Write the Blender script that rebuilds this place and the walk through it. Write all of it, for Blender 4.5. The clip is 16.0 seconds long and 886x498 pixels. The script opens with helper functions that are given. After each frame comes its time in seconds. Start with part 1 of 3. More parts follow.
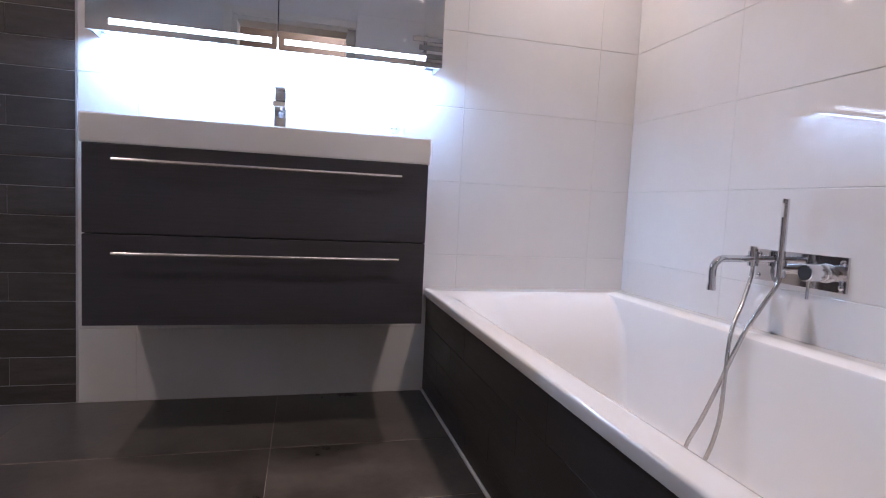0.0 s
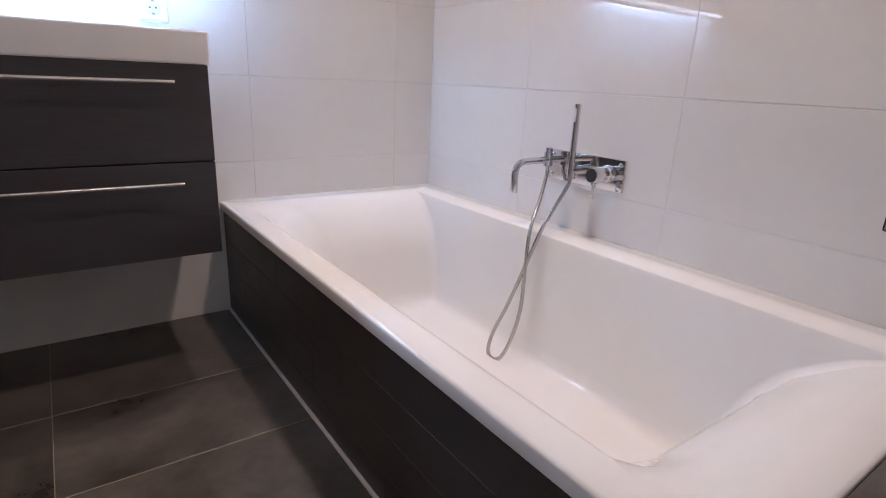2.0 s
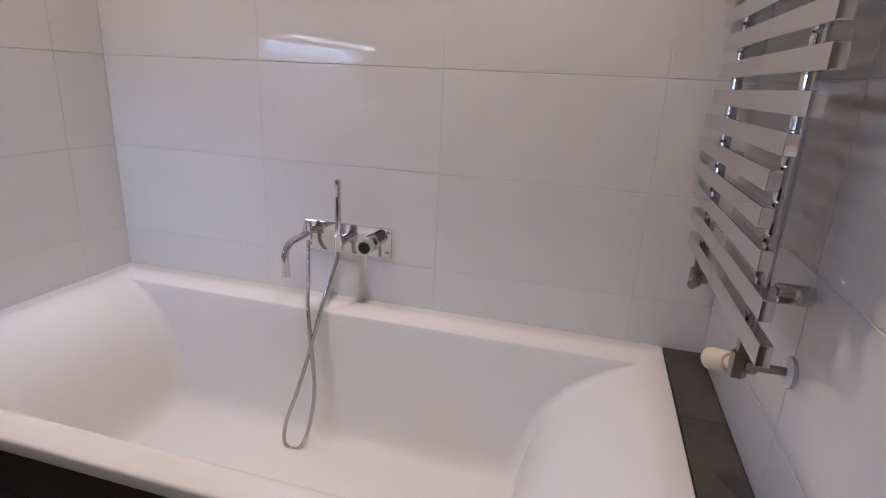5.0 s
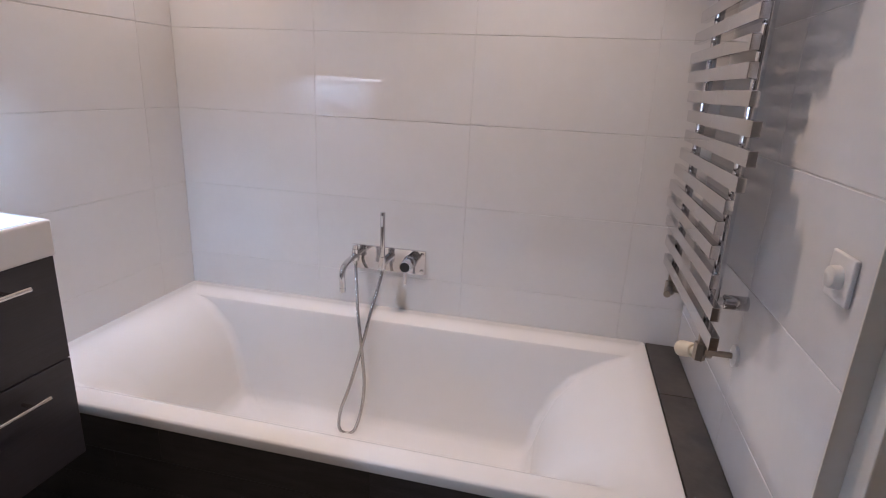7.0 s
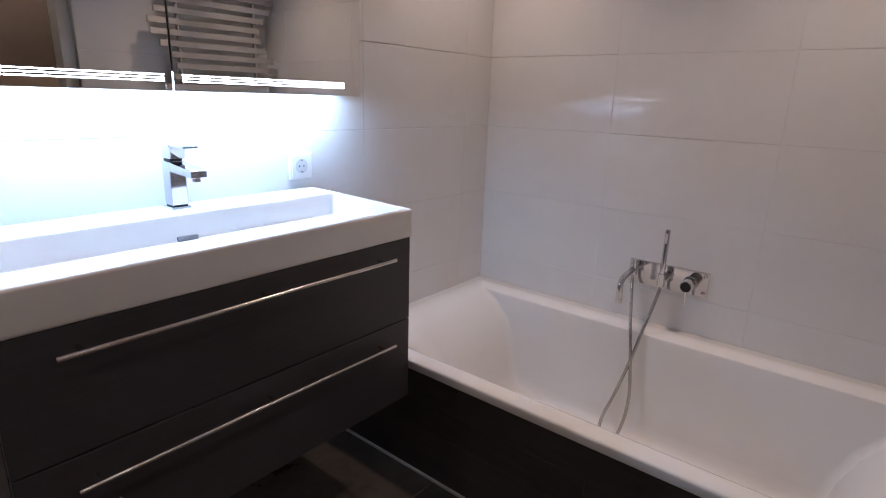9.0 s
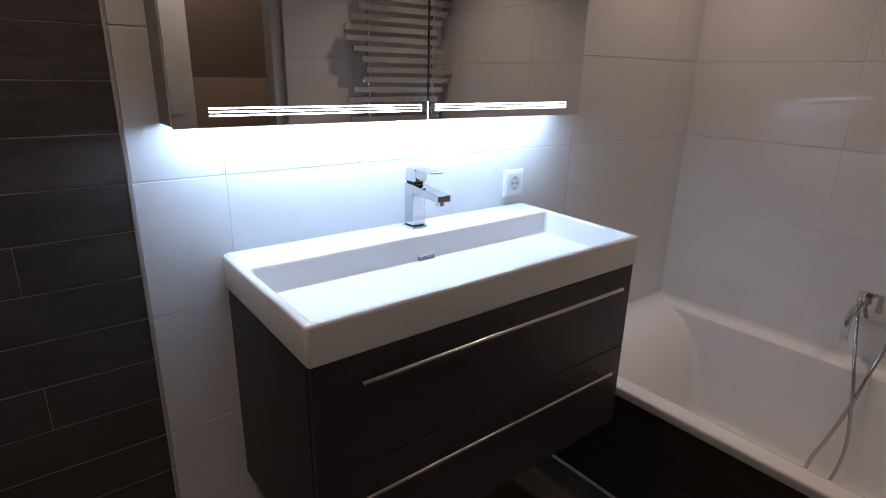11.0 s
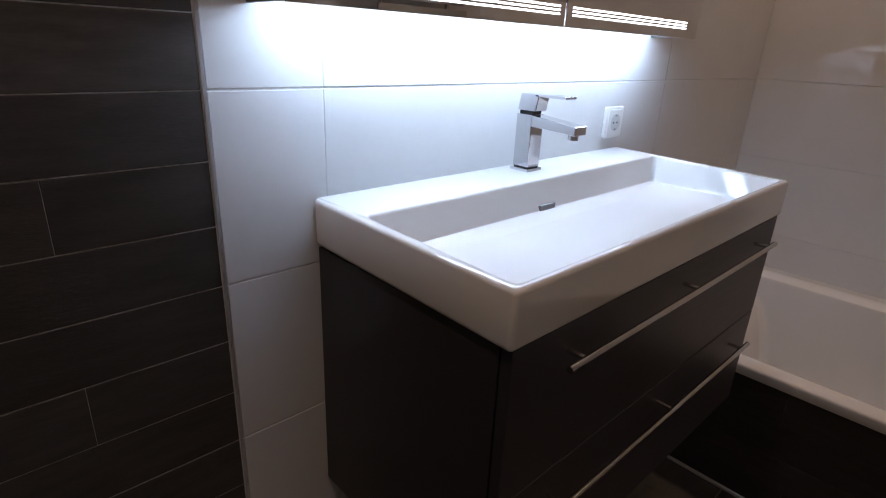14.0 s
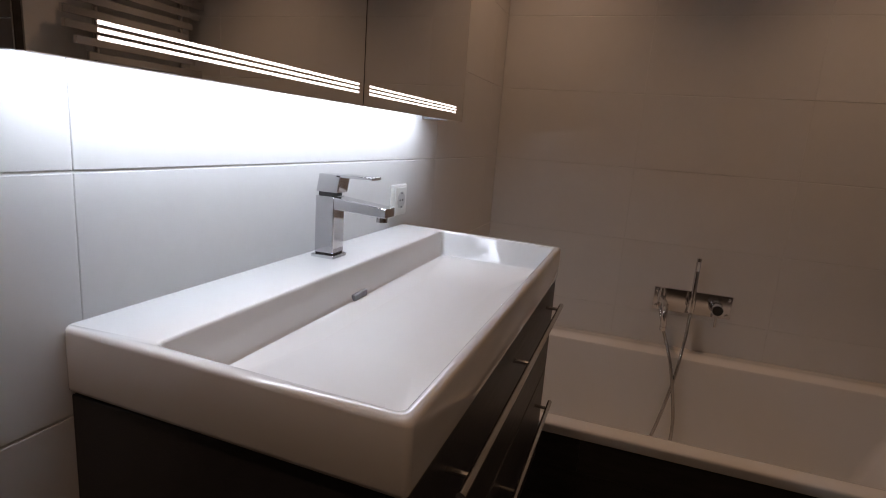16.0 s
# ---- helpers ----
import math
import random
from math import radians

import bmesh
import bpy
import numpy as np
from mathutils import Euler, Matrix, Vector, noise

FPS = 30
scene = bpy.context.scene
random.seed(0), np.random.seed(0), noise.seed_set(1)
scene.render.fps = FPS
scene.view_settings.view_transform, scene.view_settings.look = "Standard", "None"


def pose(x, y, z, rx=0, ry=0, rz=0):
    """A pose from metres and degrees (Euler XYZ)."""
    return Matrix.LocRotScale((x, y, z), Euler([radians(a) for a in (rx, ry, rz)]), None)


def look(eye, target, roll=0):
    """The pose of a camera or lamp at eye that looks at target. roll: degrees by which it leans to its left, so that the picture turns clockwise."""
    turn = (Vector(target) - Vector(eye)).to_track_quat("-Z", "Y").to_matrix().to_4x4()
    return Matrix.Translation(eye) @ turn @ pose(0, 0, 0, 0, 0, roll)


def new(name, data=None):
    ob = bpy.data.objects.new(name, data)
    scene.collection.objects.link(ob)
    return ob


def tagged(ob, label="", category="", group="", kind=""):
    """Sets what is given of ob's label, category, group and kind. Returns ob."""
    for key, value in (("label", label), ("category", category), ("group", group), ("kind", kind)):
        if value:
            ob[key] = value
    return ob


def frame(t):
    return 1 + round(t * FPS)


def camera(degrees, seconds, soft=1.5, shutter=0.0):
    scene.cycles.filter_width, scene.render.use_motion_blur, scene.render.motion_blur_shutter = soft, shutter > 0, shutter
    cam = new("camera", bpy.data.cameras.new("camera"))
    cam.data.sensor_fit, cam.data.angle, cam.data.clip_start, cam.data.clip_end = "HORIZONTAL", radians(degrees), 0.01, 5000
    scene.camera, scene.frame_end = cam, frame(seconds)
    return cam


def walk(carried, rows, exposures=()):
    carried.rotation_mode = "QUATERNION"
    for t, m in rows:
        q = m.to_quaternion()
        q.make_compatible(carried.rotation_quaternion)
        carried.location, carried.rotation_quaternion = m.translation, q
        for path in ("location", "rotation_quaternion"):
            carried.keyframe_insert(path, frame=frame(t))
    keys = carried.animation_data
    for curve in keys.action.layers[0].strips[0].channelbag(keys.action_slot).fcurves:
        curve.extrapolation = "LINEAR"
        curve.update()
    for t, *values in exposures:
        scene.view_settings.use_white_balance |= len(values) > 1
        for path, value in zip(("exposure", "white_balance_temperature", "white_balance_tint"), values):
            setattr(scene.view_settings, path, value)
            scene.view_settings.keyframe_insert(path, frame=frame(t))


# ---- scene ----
# ---- camera and walk ----
cam = camera(78.5, 16.0, soft=1.05)
PATH = [
    (0, (0.669, 2.119, 0.843), (1.169, 4.049, 0.689), 2.8),
    (0.5, (0.671, 2.124, 0.872), (1.354, 3.969, 0.512), 2.6),
    (1, (0.653, 2.136, 0.892), (1.519, 3.873, 0.41), 2.7),
    (1.5, (0.656, 2.151, 0.926), (1.677, 3.78, 0.376), 2.7),
    (2, (0.691, 2.249, 0.981), (1.813, 3.793, 0.383), 2.7),
    (2.5, (0.721, 2.291, 1.013), (1.933, 3.764, 0.412), 2.7),
    (3, (0.695, 2.336, 1.107), (2.098, 3.629, 0.505), 2.8),
    (3.5, (0.688, 2.41, 1.202), (2.201, 3.568, 0.591), 2.6),
    (4, (0.684, 2.541, 1.228), (2.303, 3.532, 0.6), 2.6),
    (4.5, (0.611, 2.575, 1.205), (2.363, 3.344, 0.622), 2.7),
    (5, (0.498, 2.698, 1.257), (2.342, 3.192, 0.662), 2.8),
    (7.5, (-0.009, 2.806, 1.439), (1.86, 3.223, 0.864), 2.7),
    (8, (-0.065, 2.825, 1.435), (1.743, 3.458, 0.859), 2.4),
    (8.5, (-0.121, 2.816, 1.426), (1.527, 3.798, 0.862), 2.0),
    (9, (-0.155, 2.864, 1.423), (1.345, 4.072, 0.884), 1.8),
    (9.5, (-0.183, 2.874, 1.463), (1.178, 4.239, 0.931), 1.6),
    (10, (-0.251, 2.921, 1.54), (0.99, 4.391, 0.992), 1.7),
    (12.5, (-0.486, 3.453, 1.5), (0.688, 4.913, 0.799), 2.1),
    (13, (-0.507, 3.515, 1.459), (0.702, 4.936, 0.738), 2.6),
    (13.5, (-0.51, 3.559, 1.4), (0.73, 4.958, 0.692), 2.4),
    (14, (-0.504, 3.615, 1.371), (0.793, 4.964, 0.666), 2.6),
    (14.5, (-0.444, 3.652, 1.391), (0.951, 4.947, 0.776), 3.0),
    (15, (-0.402, 3.724, 1.376), (1.115, 4.923, 0.867), 3.1),
    (15.5, (-0.435, 3.793, 1.379), (1.264, 4.75, 0.934), 3.7),
    (16, (-0.468, 3.818, 1.367), (1.383, 4.459, 0.963), 4.2),
]
EXPOSURES = [
    (0.0, 0.62, 5200, 18), (0.5, 0.44, 5150, 18), (1.5, 0.68, 5350, 18), (2.5, 0.37, 5500, 17), (5.0, 0.20, 5550, 18), (7.5, 0.30, 5520, 18), (8.5, -0.01, 5650, 18), (9.0, -0.27, 5700, 18),
    (10.2, -0.84, 5850, 16), (12.5, -0.95, 6250, 19), (14.5, -1.32, 6550, 20), (15.5, -1.67, 7250, 23), (16.0, -1.82, 7950, 26),
]
walk(cam, [(t, look(eye, target, roll)) for t, eye, target, roll in PATH], EXPOSURES)

# ---- world and lights ----
world = bpy.data.worlds.new("world")
scene.world = world
world.use_nodes = True
world.node_tree.nodes["Background"].inputs[0].default_value = (0.5, 0.55, 0.65, 1)
world.node_tree.nodes["Background"].inputs[1].default_value = 0.02
LED = 52.0
SLIT = 12.0
SPOT_W = 52.0
SPOTS = [(-0.52, 4.22, 1.0), (1.72, 4.2, 0.92), (-0.52, 2.95, 0.65), (1.66, 2.98, 1.1)]
CEIL = 2.70
WARM = (1.0, 0.73, 0.50)
for sx, sy, power in SPOTS:
    lamp = bpy.data.lights.new("spot_lamp", "SPOT")
    lamp.energy, lamp.color, lamp.spot_size, lamp.spot_blend, lamp.shadow_soft_size = SPOT_W * power, WARM, radians(105), 1.0, 0.04
    new("spot_lamp", lamp).matrix_world = pose(sx, sy, CEIL - 0.035)
# unseen fill lamp, added to brighten the hall and the door jamb
hall = bpy.data.lights.new("hall_fill", "POINT")
hall.energy, hall.color, hall.shadow_soft_size = 18.0, (1.0, 0.82, 0.64), 0.06
new("hall_fill", hall).matrix_world = pose(0.9, 1.45, CEIL - 0.12)


# ---- materials ----
def material(name, base, rough=0.5, metal=0.0, vary=0.0, scale=8.0, bump=0.0, bump_scale=60.0, stretch=(1, 1, 1), second=None,
             rough_vary=0.0, coat=0.0, per_piece=0.0):
    m = bpy.data.materials.new(name)
    m.use_nodes = True
    nt = m.node_tree
    b = nt.nodes["Principled BSDF"]
    b.inputs["Base Color"].default_value = (*base, 1)
    b.inputs["Roughness"].default_value, b.inputs["Metallic"].default_value = rough, metal
    b.inputs["Coat Weight"].default_value = coat
    geo = nt.nodes.new("ShaderNodeNewGeometry")
    mapping = nt.nodes.new("ShaderNodeMapping")
    mapping.inputs["Scale"].default_value = stretch
    nt.links.new(geo.outputs["Position"], mapping.inputs["Vector"])
    where = mapping.outputs["Vector"]
    if per_piece:
        info = nt.nodes.new("ShaderNodeObjectInfo")
        shift = nt.nodes.new("ShaderNodeVectorMath")
        shift.operation = "MULTIPLY_ADD"
        cx = nt.nodes.new("ShaderNodeCombineXYZ")
        for k in range(3):
            nt.links.new(info.outputs["Random"], cx.inputs[k])
        nt.links.new(cx.outputs[0], shift.inputs[0])
        shift.inputs[1].default_value = (37.0, 53.0, 71.0)
        nt.links.new(where, shift.inputs[2])
        where = shift.outputs[0]
    if vary:
        big, fine = nt.nodes.new("ShaderNodeTexNoise"), nt.nodes.new("ShaderNodeTexNoise")
        big.inputs["Scale"].default_value, fine.inputs["Scale"].default_value = scale, scale * 7
        big.inputs["Detail"].default_value, fine.inputs["Detail"].default_value = 5.0, 4.0
        for n in (big, fine):
            nt.links.new(where, n.inputs["Vector"])
        blend = nt.nodes.new("ShaderNodeMath")
        blend.operation = "MULTIPLY_ADD"
        nt.links.new(fine.outputs["Fac"], blend.inputs[0])
        blend.inputs[1].default_value = 0.45
        nt.links.new(big.outputs["Fac"], blend.inputs[2])
        ramp = nt.nodes.new("ShaderNodeMapRange")
        ramp.inputs["From Min"].default_value, ramp.inputs["From Max"].default_value = 0.42, 1.02
        nt.links.new(blend.outputs[0], ramp.inputs["Value"])
        mix = nt.nodes.new("ShaderNodeMix")
        mix.data_type = "RGBA"
        dark = second if second else tuple(c * (1 - vary) for c in base)
        mix.inputs["A"].default_value, mix.inputs["B"].default_value = (*dark, 1), (*base, 1)
        nt.links.new(ramp.outputs[0], mix.inputs["Factor"])
        colour = mix.outputs["Result"]
        if per_piece:
            tone = nt.nodes.new("ShaderNodeMapRange")
            tone.inputs["To Min"].default_value, tone.inputs["To Max"].default_value = 1 - per_piece, 1 + per_piece
            nt.links.new(info.outputs["Random"], tone.inputs["Value"])
            hsv = nt.nodes.new("ShaderNodeHueSaturation")
            nt.links.new(tone.outputs[0], hsv.inputs["Value"])
            nt.links.new(colour, hsv.inputs["Color"])
            colour = hsv.outputs["Color"]
        nt.links.new(colour, b.inputs["Base Color"])
        if rough_vary:
            rr = nt.nodes.new("ShaderNodeMapRange")
            rr.inputs["To Min"].default_value, rr.inputs["To Max"].default_value = rough - rough_vary, rough + rough_vary
            nt.links.new(ramp.outputs[0], rr.inputs["Value"])
            nt.links.new(rr.outputs[0], b.inputs["Roughness"])
    if bump:
        n = nt.nodes.new("ShaderNodeTexNoise")
        n.inputs["Scale"].default_value, n.inputs["Detail"].default_value = bump_scale, 3.0
        nt.links.new(where, n.inputs["Vector"])
        bp = nt.nodes.new("ShaderNodeBump")
        bp.inputs["Strength"].default_value, bp.inputs["Distance"].default_value = bump, 0.002
        nt.links.new(n.outputs["Fac"], bp.inputs["Height"])
        nt.links.new(bp.outputs[0], b.inputs["Normal"])
    return m


def glow(name, colour, strength):
    m = bpy.data.materials.new(name)
    m.use_nodes = True
    b = m.node_tree.nodes["Principled BSDF"]
    b.inputs["Base Color"].default_value = (0.8, 0.8, 0.8, 1)
    b.inputs["Emission Color"].default_value = (*colour, 1)
    b.inputs["Emission Strength"].default_value = strength
    return m


COOL = (0.58, 0.79, 1.0)
WHITE_TILE = material("white_tile", (0.74, 0.73, 0.72), 0.012, vary=0.05, scale=5, bump=0.010, bump_scale=7, rough_vary=0.006, per_piece=0.012)
GROUT = material("grout", (0.75, 0.74, 0.72), 0.85, vary=0.2, scale=30)
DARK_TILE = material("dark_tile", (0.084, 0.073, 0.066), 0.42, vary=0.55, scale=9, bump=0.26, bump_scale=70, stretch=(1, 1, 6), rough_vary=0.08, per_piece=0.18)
# DARK_TILE again, with the shade of the bath front put into its colour
SHADED_PANEL_TILE = material("shaded_panel_tile", (0.052, 0.047, 0.047), 0.40, vary=0.55, scale=9, bump=0.26, bump_scale=70, stretch=(1, 1, 6), rough_vary=0.08, per_piece=0.18)
DARK_GROUT = material("dark_grout", (0.22, 0.21, 0.20), 0.9, vary=0.2, scale=40)
FLOOR_TILE = material("floor_tile", (0.100, 0.089, 0.080), 0.34, vary=0.75, scale=4.5, bump=0.22, bump_scale=38, rough_vary=0.08, per_piece=0.06)
FLOOR_GROUT = material("floor_grout", (0.30, 0.26, 0.21), 0.9, vary=0.3, scale=40)
WOOD = material("dark_wood", (0.041, 0.038, 0.045), 0.42, vary=0.36, scale=7, bump=0.2, bump_scale=40, stretch=(1, 4, 22), rough_vary=0.06)
CERAMIC = material("ceramic", (0.82, 0.81, 0.80), 0.055, vary=0.02, scale=3, coat=0.3)
ACRYLIC = material("acrylic", (0.80, 0.79, 0.775), 0.022, vary=0.03, scale=3)
CHROME = material("chrome", (0.70, 0.70, 0.72), 0.07, 1.0, vary=0.06, scale=20)
STEEL = material("brushed_steel", (0.62, 0.60, 0.58), 0.22, 1.0, vary=0.1, scale=40, stretch=(1, 8, 8))
BRASS = material("valve_brass", (0.45, 0.40, 0.34), 0.3, 1.0, vary=0.2, scale=60)
HOSE = material("hose_metal", (0.55, 0.54, 0.53), 0.25, 1.0, vary=0.1, scale=60)
MIRROR = material("mirror_glass", (0.80, 0.80, 0.80), 0.01, 1.0)
CASE = material("cabinet_aluminium", (0.22, 0.22, 0.23), 0.35, 0.8, vary=0.1, scale=20)
BLACK = material("black_gap", (0.012, 0.012, 0.012), 0.5)
PLASTIC = material("white_plastic", (0.80, 0.79, 0.77), 0.3, vary=0.03, scale=10)
CREAM = material("cream_plastic", (0.72, 0.66, 0.52), 0.35, vary=0.04, scale=20)
GREY_WALL = material("grey_wall", (0.48, 0.46, 0.44), 0.5, vary=0.1, scale=4)
TRIM = material("tile_trim", (0.62, 0.62, 0.63), 0.3, 0.6, vary=0.1, scale=30)
SILICONE = material("silicone", (0.60, 0.59, 0.58), 0.4, vary=0.1, scale=20)
PAINT = material("cream_paint", (0.72, 0.69, 0.63), 0.45, vary=0.05, scale=4, bump=0.05)
CEILING = material("ceiling_paint", (0.80, 0.79, 0.77), 0.7, vary=0.03, scale=3, bump=0.05)
HALL_BROWN = material("hall_brown", (0.16, 0.115, 0.085), 0.6, vary=0.15, scale=3)
HALL_TAN = material("hall_tan", (0.42, 0.30, 0.21), 0.6, vary=0.12, scale=3)
HALL_FLOOR = material("hall_floor", (0.20, 0.13, 0.08), 0.4, vary=0.3, scale=5, stretch=(1, 8, 1))
LED_GLOW = glow("led_diffuser", COOL, LED)
SLIT_GLOW = glow("led_slit", (0.92, 0.97, 1.0), SLIT)
BULB = glow("bulb", WARM, 18.0)

# ---- builders ----
ORIGIN = {}


def thing(name, place, label="", category="", group="", kind=""):
    ob = new(name)
    ob.location = place
    ob.empty_display_size = 0.05
    ORIGIN[ob] = Vector(place)
    return tagged(ob, label, category, group, kind)


def part(name, bm, mat, parent=None, label="", smooth=False):
    me = bpy.data.meshes.new(name)
    base = ORIGIN[parent] if parent else Vector((0, 0, 0))
    if parent:
        bmesh.ops.translate(bm, verts=bm.verts, vec=-base)
    bm.normal_update()
    for f in bm.faces:
        f.smooth = smooth
    bm.to_mesh(me)
    bm.free()
    me.materials.append(mat)
    ob = new(name, me)
    ORIGIN[ob] = base
    if parent:
        ob.parent = parent
    if label:
        ob["label"] = label
    return ob


def box(x0, y0, z0, x1, y1, z1, bevel=0.0, seg=2, bm=None):
    own = bmesh.new()
    bmesh.ops.create_cube(own, size=1)
    for v in own.verts:
        v.co = Vector((x0 if v.co.x < 0 else x1, y0 if v.co.y < 0 else y1, z0 if v.co.z < 0 else z1))
    if bevel:
        bmesh.ops.bevel(own, geom=own.edges[:], offset=bevel, segments=seg, profile=0.5, affect="EDGES")
    if bm is None:
        return own
    tmp = bpy.data.meshes.new("tmp")
    own.to_mesh(tmp)
    own.free()
    bm.from_mesh(tmp)
    bpy.data.meshes.remove(tmp)
    return bm


def sweep(points, radius, sides=12, bm=None, radii=None):
    """A round bar along points, capped."""
    bm = bm or bmesh.new()
    pts = [Vector(p) for p in points]
    rings = []
    side = None
    for i, p in enumerate(pts):
        way = (pts[min(i + 1, len(pts) - 1)] - pts[max(i - 1, 0)]).normalized()
        if side is None:
            side = way.orthogonal().normalized()
        side = (side - way * side.dot(way)).normalized()
        up = way.cross(side)
        r = radii[i] if radii else radius
        rings.append([bm.verts.new(p + r * (math.cos(a) * side + math.sin(a) * up)) for a in (2 * math.pi * k / sides for k in range(sides))])
    for a, b in zip(rings, rings[1:]):
        for k in range(sides):
            bm.faces.new((a[k], a[(k + 1) % sides], b[(k + 1) % sides], b[k]))
    bm.faces.new(rings[0][::-1])
    bm.faces.new(rings[-1])
    return bm


def spline(points, steps=10):
    """A smooth line through points."""
    pts = [Vector(p) for p in points]
    out = []
    for i in range(len(pts) - 1):
        p0, p1, p2, p3 = pts[max(i - 1, 0)], pts[i], pts[i + 1], pts[min(i + 2, len(pts) - 1)]
        for k in range(steps):
            t = k / steps
            out.append(0.5 * (2 * p1 + (p2 - p0) * t + (2 * p0 - 5 * p1 + 4 * p2 - p3) * t * t + (3 * p1 - p0 - 3 * p2 + p3) * t ** 3))
    return out + [pts[-1]]


def rounded(x0, x1, y0, y1, *r, n=16):
    """A rounded rectangle, anticlockwise; one radius, or four: large x and y, small x large y, small x and y, large x small y."""
    ne, nw, sw, se = r if len(r) == 4 else r * 4
    out = []
    for cx, cy, a0, q in ((x1 - ne, y1 - ne, 0, ne), (x0 + nw, y1 - nw, 90, nw), (x0 + sw, y0 + sw, 180, sw), (x1 - se, y0 + se, 270, se)):
        for k in range(n + 1):
            a = radians(a0 + 90 * k / n)
            out.append((cx + q * math.cos(a), cy + q * math.sin(a)))
    return out


def loft(rings, close_last=True, close_first=False):
    """Skins a run of rings of (points, z)."""
    bm = bmesh.new()
    made = [[bm.verts.new((x, y, z(x, y) if callable(z) else z)) for x, y in pts] for pts, z in rings]
    for a, b in zip(made, made[1:]):
        for k in range(len(a)):
            bm.faces.new((a[k], a[(k + 1) % len(a)], b[(k + 1) % len(a)], b[k]))
    if close_last:
        bm.faces.new(made[-1])
    if close_first:
        bm.faces.new(made[0][::-1])
    bmesh.ops.recalc_face_normals(bm, faces=bm.faces)
    return bm


def shade_by_angle(ob, degrees=35):
    for p in ob.data.polygons:
        p.use_smooth = True
    bm = bmesh.new()
    bm.from_mesh(ob.data)
    for e in bm.edges:
        e.smooth = len(e.link_faces) == 2 and e.calc_face_angle() < radians(degrees)
    bm.to_mesh(ob.data)
    bm.free()
    return ob


# ---- structure ----
NORTH, EAST, WEST = 4.5, 2.213, -1.6
BATH_S = 2.412
SOUTH = 2.293
S_POSE = Matrix(((-1, 0, 0, EAST), (0, 1, 0, SOUTH), (0, 0, 1, 0), (0, 0, 0, 1)))
DOOR_A, DOOR_B, DOOR_H = 1.193, 2.08, 2.16
T = 0.0015
ROWS_Z = [0.0, 0.296, 0.627, 0.958, 1.289, 1.620, 1.951, 2.282, 2.613, CEIL]


def south(bm):
    """From the south wall's own frame (along it to the west, out of it to the north) into the world."""
    bmesh.ops.transform(bm, matrix=S_POSE, verts=bm.verts)
    bmesh.ops.recalc_face_normals(bm, faces=bm.faces)
    return bm


wall_north = tagged(part("wall_north", box(WEST - 0.2, NORTH + T, -0.2, EAST + 0.2, NORTH + 0.2, CEIL + 0.1), GROUT), "white and anthracite tiled bathroom wall behind the vanity", "wall", kind="structure")
wall_east = tagged(part("wall_east", box(EAST + T, 1.9, -0.2, EAST + 0.2, NORTH + T, CEIL + 0.1), GROUT), "white glazed tiled wall along the bathtub", "wall", kind="structure")
wall_west = tagged(part("wall_west", box(WEST - 0.2, 0.7, -0.2, WEST, NORTH + T, CEIL + 0.1), GREY_WALL), "plain light grey bathroom wall", "wall", kind="structure")
bm = south(box(-0.05, -0.15, -0.2, DOOR_A, -T, CEIL + 0.1))
wall_south = tagged(part("wall_south", bm, GROUT), "white tiled wall that carries the towel radiator", "wall", kind="structure")
tagged(part("wall_south_west", south(box(DOOR_B, -0.15, -0.2, 3.85, 0, CEIL + 0.1)), WHITE_TILE), "plain white tiled wall beside the doorway", "wall", kind="structure")
tagged(part("wall_over_door", south(box(DOOR_A, -0.15, DOOR_H, DOOR_B, 0, CEIL + 0.1)), WHITE_TILE), "plain white wall over the doorway", "wall", kind="structure")
ceiling = tagged(part("ceiling", box(WEST - 0.2, 0.6, CEIL, EAST + 0.2, NORTH + 0.2, CEIL + 0.1), CEILING), "white painted plaster ceiling", "ceiling", kind="structure")
floor = tagged(part("floor", box(WEST - 0.2, 2.14, -0.2, 1.24, NORTH + 0.1, -T), FLOOR_GROUT), "dark grey stone-look tiled bathroom floor with beige joints", "floor", kind="structure")
tagged(part("floor_under_bath", box(1.24, 2.0, -0.3, EAST + 0.1, NORTH + 0.1, -0.12), FLOOR_GROUT), "bare screed under the bathtub", "floor", kind="structure")
hall_floor = tagged(part("hall_floor", box(WEST - 0.2, 0.6, -0.2, EAST + 0.2, 2.14, -0.004), HALL_FLOOR), "brown wooden floor of the hall", "floor", kind="structure")
tagged(part("hall_wall_upper", box(WEST - 0.2, 0.8, 1.48, EAST + 0.2, 1.0, CEIL + 0.1), HALL_BROWN), "brown painted upper half of the hall wall", "wall", kind="structure")
tagged(part("hall_wall_lower", box(WEST - 0.2, 0.8, -0.2, EAST + 0.2, 1.004, 1.48), HALL_TAN), "tan painted lower half of the hall wall", "wall", kind="structure")
tagged(part("hall_wall_east", box(EAST + 0.02, 0.7, -0.2, EAST + 0.2, 1.9, CEIL + 0.1), HALL_BROWN), "brown painted end wall of the hall", "wall", kind="structure")
hall_door = thing("hall_door", (0.55, 1.03, 0), "closed cream panelled door across the hall", "door", kind="structure")
part("door_leaf", box(0.30, 1.006, 0.0, 0.80, 1.035, 2.1, 0.003), PAINT, hall_door)
for z0, z1 in ((0.25, 1.05), (1.2, 1.95)):
    part("door_panel", box(0.38, 1.036, z0, 0.72, 1.046, z1, 0.006), PAINT, hall_door)

